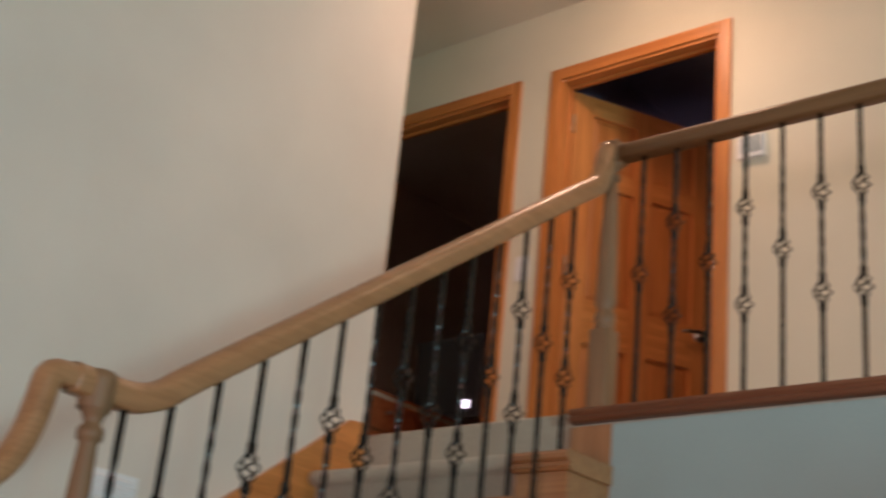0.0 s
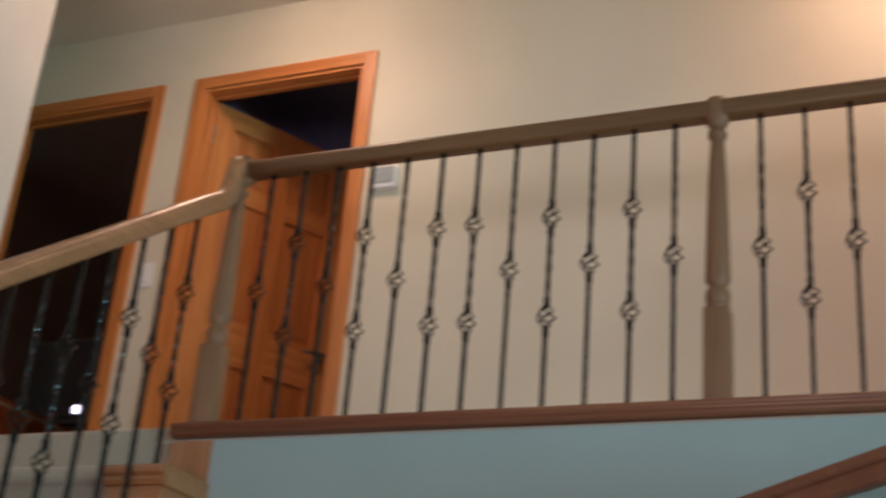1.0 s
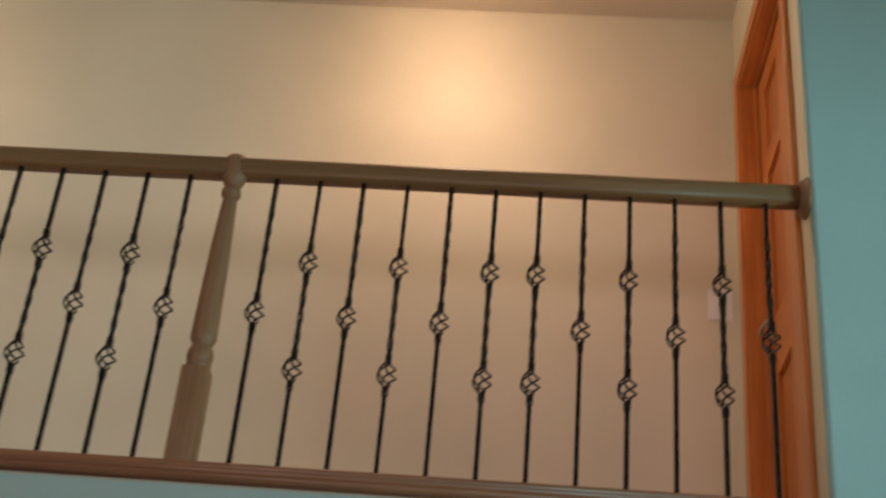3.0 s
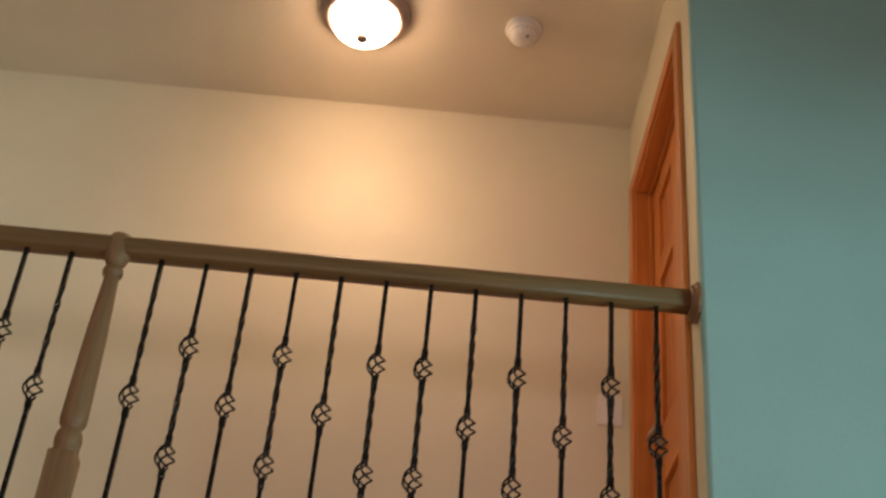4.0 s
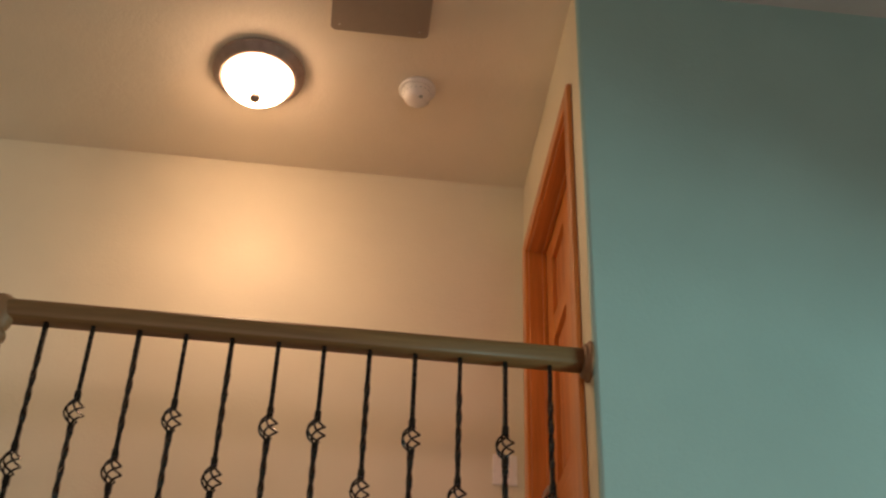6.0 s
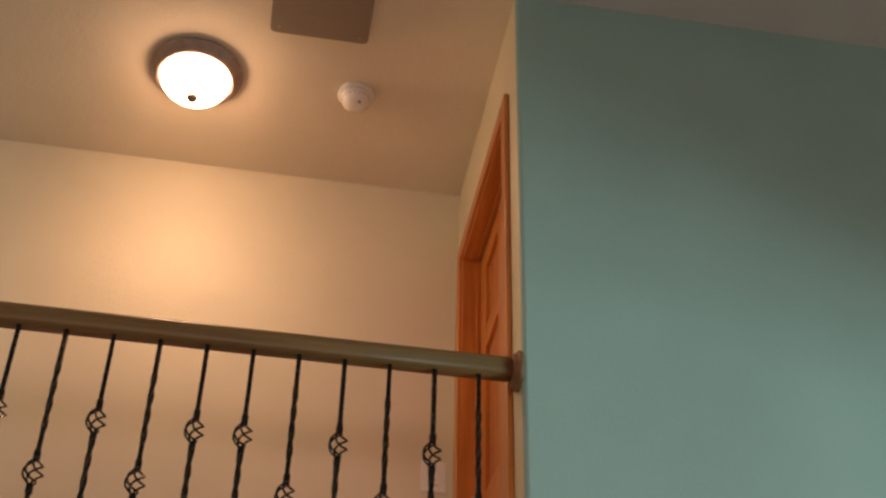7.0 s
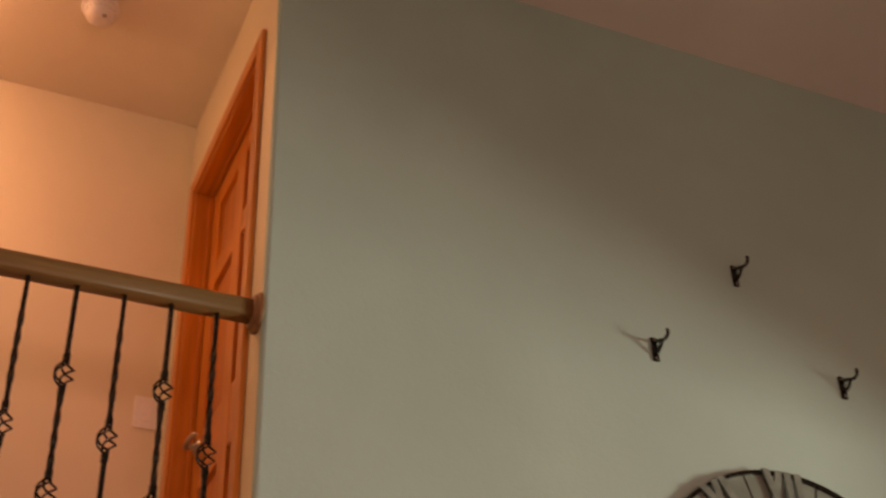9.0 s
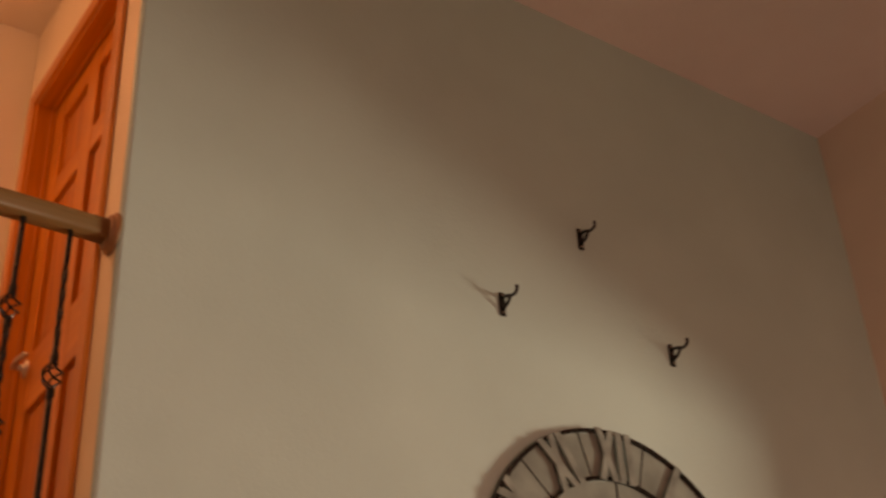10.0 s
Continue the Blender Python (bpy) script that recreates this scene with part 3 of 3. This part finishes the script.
path += [(STAIR_X, -1.645, LZR + 0.026), (STAIR_X, -1.685, LZR + 0.006), (STAIR_X, -1.73, LZR - 0.002), (STAIR_X, -1.80, LZR - 0.001), (STAIR_X, -1.867, LZR + 0.001)]
path_low = [(STAIR_X, -1.865, LZR + 0.001), (STAIR_X, -1.903, LZR), (STAIR_X, -1.921, LZR - 0.015), (STAIR_X, -1.929, LZR - 0.065), (STAIR_X, -1.942, LZR - 0.125), (STAIR_X, -1.967, LZR - 0.185), (STAIR_X, -2.012, LZR - 0.235), (STAIR_X, -2.087, LZR - 0.295), (STAIR_X, -2.337, LZR - 0.485), (STAIR_X, -2.937, LZR - 0.945)]


def smooth_path(pts, n=5):
    p = [Vector(v) for v in pts]
    out = []
    for i in range(len(p) - 1):
        a, c, d, e = p[max(i - 1, 0)], p[i], p[i + 1], p[min(i + 2, len(p) - 1)]
        for k in range(n):
            t = k / n
            out.append(0.5 * (2 * c + (d - a) * t + (2 * a - 5 * c + 4 * d - e) * t * t + (3 * c - a - 3 * d + e) * t ** 3))
    return out + [p[-1]]


world_part("handrail", sweep(smooth_path(path), prof_stair, (1, 0, 0)), OAK_Y_LIT, stair_rail, "oak handrail rising in a curve to the balcony", True)
world_part("handrail", sweep(smooth_path(path_low), prof_low, (1, 0, 0)), OAK_Y_LIT, stair_rail, "gooseneck end of the lower oak handrail", True)
LOWER_Z = FLOOR2 - STEPS * RISE
newel(STAIR_X, -1.800, LOWER_Z - RISE, LEVEL - 0.058, stair_rail, False)
c = lathe([(0.034, -0.07), (0.036, -0.03), (0.038, -0.012), (0.036, 0.002), (0.028, 0.009), (0, 0.012)], 28, (STAIR_X, -1.803, LEVEL - 0.009))
world_part("cap", c, OAK_Z_SHADED, stair_rail, "rounded cap in the handrail", True)
for k in range(14):
    y = -0.201 - 0.1177 * k
    top = rail_top(y) - 0.060
    n = max(1, math.floor((Y0 - y) / RUN + 0.93))
    base = FLOOR2 - min(n, STEPS) * RISE + 0.002
    baluster(stair_rail, STAIR_X, y, base, round(base + round(top - base, 2), 4) + 0.004, TWO if k % 2 == 0 else ONE, 3 + k)
    part("shoe", box((-0.014, -0.014, 0), (0.014, 0.014, 0.012), 0.004), IRON, stair_rail).matrix_world = pose(STAIR_X, y, base)


# ---- capped wall block in front of the balcony ----
CAPZ, FRONT = 2.45, -0.812
plan = [(-0.186, FACE + 0.01), (0.535, FRONT), (2.15, FRONT), (2.87, FACE)]


def prism(pts, z0, z1):
    b = bmesh.new()
    lo, hi = [[b.verts.new((x, y, z)) for x, y in pts] for z in (z0, z1)]
    n = len(pts)
    b.faces.new(lo), b.faces.new(hi)
    for i in range(n):
        b.faces.new((lo[i], lo[(i + 1) % n], hi[(i + 1) % n], hi[i]))
    return b


block = thing("wall_block", (1.3, -0.3, 0), "painted wall block with angled sides and a red-brown wood cap", "wall block", kind="structure")
world_part("block_wall", prism([(p[0] + (0.03 if i < 2 else -0.03), p[1] + (0.03 if 0 < i < 3 else 0)) for i, p in enumerate(plan)], 0, CAPZ - 0.012), ROOM, block)
b = bmesh.new()
capp = [(0.006, 0.0), (0.001, -0.003), (0.0, -0.010), (0.0, -0.020), (0.004, -0.025), (0.012, -0.028), (0.012, -0.058), (0.018, -0.063), (0.03, -0.063), (0.11, -0.063), (0.11, 0.0)]
rows = []
for i, (x, y) in enumerate(plan):
    p = Vector((x, y, 0))
    d0 = (p - Vector((*plan[i - 1], 0))).normalized() if i else None
    d1 = (Vector((*plan[i + 1], 0)) - p).normalized() if i < 3 else None
    n0, n1 = [Vector((-d.y, d.x, 0)) if d else None for d in (d0, d1)]
    n = ((n0 or n1) + (n1 or n0)).normalized()
    k = 1 / (n.dot(n0 or n1))
    rows.append([b.verts.new(p + n * (u * k) + Vector((0, 0, CAPZ + w))) for u, w in capp])
for p, q in zip(rows, rows[1:]):
    for i in range(len(capp)):
        b.faces.new((p[i], p[(i + 1) % len(capp)], q[(i + 1) % len(capp)], q[i]))
world_part("wood_cap", b, EDGE_X_SHADED, block, "moulded red-brown wood cap")


# ---- fixtures ----
def ceiling_lamp(at):
    lamp = thing("ceiling_lamp", (*at, CEIL), "lit flush ceiling lamp with a frosted dome and a bronze rim", "ceiling lamp")
    b = lathe([(0.10, -0.001), (0.164, -0.001), (0.168, -0.008), (0.168, -0.016), (0.163, -0.021), (0.157, -0.027), (0.148, -0.038), (0.140, -0.046), (0.131, -0.048), (0.125, -0.040), (0.10, -0.02)], 56, (*at, CEIL))
    world_part("rim", b, BRONZE, lamp, "dark bronze rim", True)
    b = lathe([(0.126 * math.cos(a), -0.036 - 0.096 * math.sin(a)) for a in [math.radians(d) for d in range(0, 91, 10)]], 40, (*at, CEIL))
    world_part("dome", b, DOME, lamp, "glowing frosted glass dome", True)
    b = lathe([(0, -0.152), (0.010, -0.151), (0.018, -0.146), (0.021, -0.140), (0.016, -0.135), (0.019, -0.131), (0.0, -0.127)], 20, (*at, CEIL))
    world_part("finial", b, BRONZE, lamp, "small bronze finial", True)


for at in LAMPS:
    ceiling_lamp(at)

alarm = thing("smoke_detector", (1.088, 0.533, CEIL), "round white smoke detector on the ceiling", "smoke detector")
b = lathe([(0, 0), (0.068, 0), (0.068, -0.010), (0.062, -0.014), (0, -0.014)], 40, (1.088, 0.533, CEIL - 0.0005))
world_part("base", b, WHITE, alarm, "", True)
b = lathe([(0, -0.014), (0.056, -0.014), (0.057, -0.024), (0.052, -0.034), (0.048, -0.048), (0.036, -0.060), (0.020, -0.064), (0, -0.0645)], 40, (1.088, 0.533, CEIL - 0.0005))
world_part("cover", b, WHITE, alarm, "", True)
for k in range(18):
    a = 2 * math.pi * k / 18
    world_part("slot", box((-0.004, -0.001, -0.004), (0.004, 0.0015, 0.004)), GREY_PLASTIC, alarm).matrix_world = pose(1.088 + 0.0515 * math.cos(a), 0.533 + 0.0515 * math.sin(a), CEIL - 0.032, 0, 0, math.degrees(a) + 90)
world_part("test_button", lathe([(0, 0), (0.008, 0), (0.007, -0.003), (0, -0.004)], 16, (1.100, 0.506, CEIL - 0.061)), GREY_PLASTIC, alarm)

hatch = thing("ceiling_panel", (0.94, 0.12, CEIL), "flat grey-brown panel with rounded corners on the ceiling", "ceiling panel")
b = bmesh.new()
pts = []
for cx, cy, a0 in ((1.077, 0.237, 0), (0.776, 0.237, 90), (0.776, -0.015, 180), (1.077, -0.015, 270)):
    for d in range(0, 91, 15):
        a = math.radians(a0 + d)
        pts.append((cx + 0.02 * math.cos(a), cy + 0.02 * math.sin(a)))
world_part("panel", prism(pts, CEIL - 0.022, CEIL - 0.001), GREY_PANEL, hatch)
for k in range(4):
    x, y = ((0.776, 0.239), (1.077, 0.239), (0.776, -0.015), (1.077, -0.015))[k]
    s = lathe([(0, -0.0245), (0.004, -0.024), (0.0045, -0.022), (0, -0.021)], 10, (x + (0.01 if k % 2 == 0 else -0.01), y + (-0.01 if k < 2 else 0.01), CEIL))
    world_part("screw", s, NICKEL, hatch)

stat = thing("thermostat", (-1.588, BACK, 4.152), "white thermostat with a grey display on the hall wall", "thermostat")
world_part("case", box((-1.655, BACK - 0.026, 4.103), (-1.535, BACK, 4.203), 0.007), WHITE, stat)
world_part("display", box((-1.632, BACK - 0.0285, 4.122), (-1.541, BACK - 0.025, 4.197), 0.002), GREY_PLASTIC, stat, "blue-grey display cover")
for k in range(2):
    world_part("button", box((-1.648, BACK - 0.0295, 4.135 + 0.026 * k), (-1.637, BACK - 0.025, 4.151 + 0.026 * k), 0.002), WHITE, stat)


def switch(x, z, wide, label):
    s = thing("light_switch", (x, BACK, z), label, "light switch")
    world_part("plate", box((x - wide / 2, BACK - 0.006, z - 0.058), (x + wide / 2, BACK, z + 0.058), 0.003), WHITE, s)
    n = 2 if wide > 0.1 else 1
    for k in range(n):
        c = x + (k - (n - 1) / 2) * 0.046
        b = box((c - 0.017, BACK - 0.010, z - 0.033), (c + 0.017, BACK - 0.005, z + 0.033), 0.002)
        for v in b.verts:
            if v.co.z > z and v.co.y < BACK - 0.008:
                v.co.y += 0.003
        world_part("rocker", b, WHITE, s)


switch(1.489, 3.864, 0.086, "white rocker switch beside the end door")
switch(-2.713, 3.82, 0.075, "white rocker switch between two door casings")

vent = thing("wall_vent", (LEFT, -1.02, 2.36), "white louvred vent low on the stair wall", "wall vent")
world_part("frame", box((LEFT, -1.105, 2.27), (LEFT + 0.006, -0.935, 2.42), 0.002), WHITE, vent)
for k in range(7):
    b = box((LEFT + 0.004, -1.09, -0.002), (LEFT + 0.014, -0.95, 0.002))
    b.transform(Matrix.Translation((0, 0, 2.285 + 0.02 * k)))
    for v in b.verts:
        if v.co.x > LEFT + 0.01:
            v.co.z -= 0.008
    world_part("slat", b, WHITE, vent)


# ---- wall clock and hooks ----
CX, CZ, CR, IR = 3.150, 2.907, 0.512, 0.357
CY = FACE + 0.014
clock = thing("wall_clock", (CX, FACE, CZ), "large round wall clock with black rings and galvanised numerals", "wall clock")


def ring_band(r0, r1, y0, y1, steps=96):
    b = bmesh.new()
    rows = []
    for i in range(steps):
        a = 2 * math.pi * i / steps
        c, s = math.cos(a), math.sin(a)
        rows.append([b.verts.new((CX + r * c, y, CZ + r * s)) for r, y in ((r0, y0), (r1, y0), (r1, y1), (r0, y1))])
    for i in range(steps):
        p, q = rows[i], rows[(i + 1) % steps]
        for k in range(4):
            b.faces.new((p[k], p[(k + 1) % 4], q[(k + 1) % 4], q[k]))
    return b


world_part("outer_ring", ring_band(CR - 0.012, CR, CY - 0.045, CY - 0.034), IRON, clock, "black iron ring")
world_part("inner_ring", ring_band(IR - 0.008, IR + 0.004, CY - 0.044, CY - 0.035), IRON, clock, "black iron ring")
world_part("dial_band", ring_band(IR + 0.002, CR - 0.008, CY - 0.034, CY - 0.030), MIRROR, clock, "pale brushed metal band behind the numerals")
world_part("centre_disc", ring_band(0.02, IR - 0.006, CY - 0.034, CY - 0.030), MIRROR, clock, "pale brushed metal disc")
for k in range(12):
    a = math.radians(15 + 30 * k)
    b = tube([(CX + r * math.cos(a), CY - 0.033, CZ + r * math.sin(a)) for r in (IR, CR - 0.006)], 0.0035, 6)
    world_part("spoke", b, IRON, clock)
for k in range(4):
    a = math.radians(90 * k)
    world_part("stay", tube([(CX + r * math.cos(a), CY - 0.033, CZ + r * math.sin(a)) for r in (0.03, IR - 0.006)], 0.004, 6), IRON, clock)
world_part("hub", ring_band(0.0015, 0.05, CY - 0.045, CY - 0.02, 24), IRON, clock)
for length, wide, deg in ((0.30, 0.012, 200), (0.20, 0.018, 285)):
    b = box((-wide / 2, -0.002, -0.05), (wide / 2, 0.002, length), 0.001)
    b.transform(Matrix.Translation((CX, CY - 0.050, CZ)) @ Matrix.Rotation(math.radians(deg), 4, "Y"))
    world_part("hand", b, IRON, clock)
strokes = {1: "I", 2: "II", 3: "III", 4: "IIII", 5: "V", 6: "VI", 7: "VII", 8: "VIII", 9: "IX", 10: "X", 11: "XI", 12: "XII"}
for hour, text in strokes.items():
    b = bmesh.new()
    widths = {"I": 0.036, "V": 0.066, "X": 0.070}
    total = sum(widths[c] for c in text)
    x = -total / 2
    z0, z1 = IR - 0.012, CR - 0.001
    for c in text:
        w = widths[c]
        for lo, hi in {"I": [(0.5, 0.5)], "V": [(0.5, 0.15), (0.5, 0.85)], "X": [(0.15, 0.85), (0.85, 0.15)]}[c]:
            q = bmesh.new()
            xa, xb = x + lo * w, x + hi * w
            hw = 0.012
            y0, y1 = -0.006 - 0.0006 * (lo > hi), -0.001
            vs = [q.verts.new(p) for p in ((xa - hw, y0, z0), (xa + hw, y0, z0), (xb + hw, y0, z1), (xb - hw, y0, z1), (xa - hw, y1, z0), (xa + hw, y1, z0), (xb + hw, y1, z1), (xb - hw, y1, z1))]
            for f in ((0, 1, 2, 3), (7, 6, 5, 4), (0, 4, 5, 1), (1, 5, 6, 2), (2, 6, 7, 3), (3, 7, 4, 0)):
                q.faces.new([vs[i] for i in f])
            join(b, q)
        x += w
    b.transform(Matrix.Translation((CX, CY - 0.045, CZ)) @ Matrix.Rotation(math.radians(30 * hour), 4, "Y"))
    world_part("numeral", b, ZINC, clock, "galvanised numeral")


def hook(x, z):
    h = thing("wall_hook", (x, FACE, z), "black iron wall hook with an upturned tip", "wall hook", "hooks on the sage wall")
    world_part("plate", box((x - 0.011, FACE - 0.008, z - 0.037), (x + 0.011, FACE, z + 0.045), 0.004), IRON, h)
    pts = [(x, FACE - 0.006, z + 0.026), (x, FACE - 0.034, z + 0.020), (x, FACE - 0.056, z + 0.010), (x, FACE - 0.072, z + 0.010), (x, FACE - 0.081, z + 0.018), (x, FACE - 0.082, z + 0.032)]
    world_part("arm", tube(smooth_path(pts, 4), 0.0055, 8), IRON, h, "", True)
    world_part("brace", tube(smooth_path([(x, FACE - 0.006, z - 0.014), (x, FACE - 0.022, z - 0.010), (x, FACE - 0.036, z - 0.001), (x, FACE - 0.047, z + 0.013)], 4), 0.0055, 8), IRON, h, "", True)
    for s in (-1, 1):
        b = lathe([(0, 0), (0.004, 0), (0.003, 0.003), (0, 0.004)], 10)
        b.transform(pose(x, FACE - 0.008, z + 0.004 + s * 0.031, 90))
        world_part("screw", b, NICKEL, h)


for x, z in ((3.145, 4.128), (2.788, 3.773), (3.491, 3.778)):
    hook(x, z)


# ---- things in the dark bedroom ----
chest = thing("chest_of_drawers", (-4.18, 1.8, FLOOR2), "red-brown wooden chest of drawers with a pale top edge", "chest of drawers")
CHX, CHZ = -3.90, 3.49
world_part("body", box((-4.50, 1.27, FLOOR2 + 0.05), (CHX - 0.015, 2.33, CHZ - 0.026), 0.004), RED_WOOD, chest)
world_part("plinth", box((-4.48, 1.29, FLOOR2 - 0.012), (CHX - 0.035, 2.31, FLOOR2 + 0.05)), RED_WOOD, chest)
world_part("top", box((-4.52, 1.25, CHZ - 0.026), (CHX, 2.35, CHZ), 0.005), PALE_EDGE, chest, "pale top with a rounded edge")
for r in range(3):
    for c in range(2):
        lo = (CHX - 0.015, 1.29 + 0.52 * c, FLOOR2 + 0.07 + 0.222 * r)
        d = world_part("drawer", box(lo, (CHX - 0.001, lo[1] + 0.50, lo[2] + 0.205), 0.005), RED_WOOD, chest)
        bm = lathe([(0, 0), (0.008, 0), (0.007, 0.01), (0.014, 0.018), (0.010, 0.026), (0, 0.028)], 14)
        bm.transform(pose(CHX - 0.001, lo[1] + 0.25, lo[2] + 0.10, 0, 90))
        k = part("knob", bm, BRONZE, None)
        under(k, d)

tv = thing("television", (-4.074, 2.22, CHZ), "dark grey television standing on the chest of drawers", "television")
world_part("foot", box((-4.194, 2.16, CHZ + 0.001), (-3.954, 2.30, CHZ + 0.014), 0.004), SCREEN, tv)
world_part("neck", box((-4.104, 2.235, CHZ + 0.012), (-4.044, 2.255, CHZ + 0.08), 0.003), SCREEN, tv)
world_part("case", box((-4.334, 2.20, CHZ + 0.06), (-3.834, 2.24, CHZ + 0.55), 0.008), SCREEN, tv)
world_part("screen", box((-4.314, 2.197, CHZ + 0.09), (-3.854, 2.201, CHZ + 0.53), 0.0), GLASS_DARK, tv, "black glass screen")
# bright glint on the screen, added as a small glowing part
world_part("screen_glint", box((-3.949, 2.190, CHZ + 0.115), (-3.906, 2.199, CHZ + 0.160), 0.008), GLINT, tv, "small white glint on the screen")
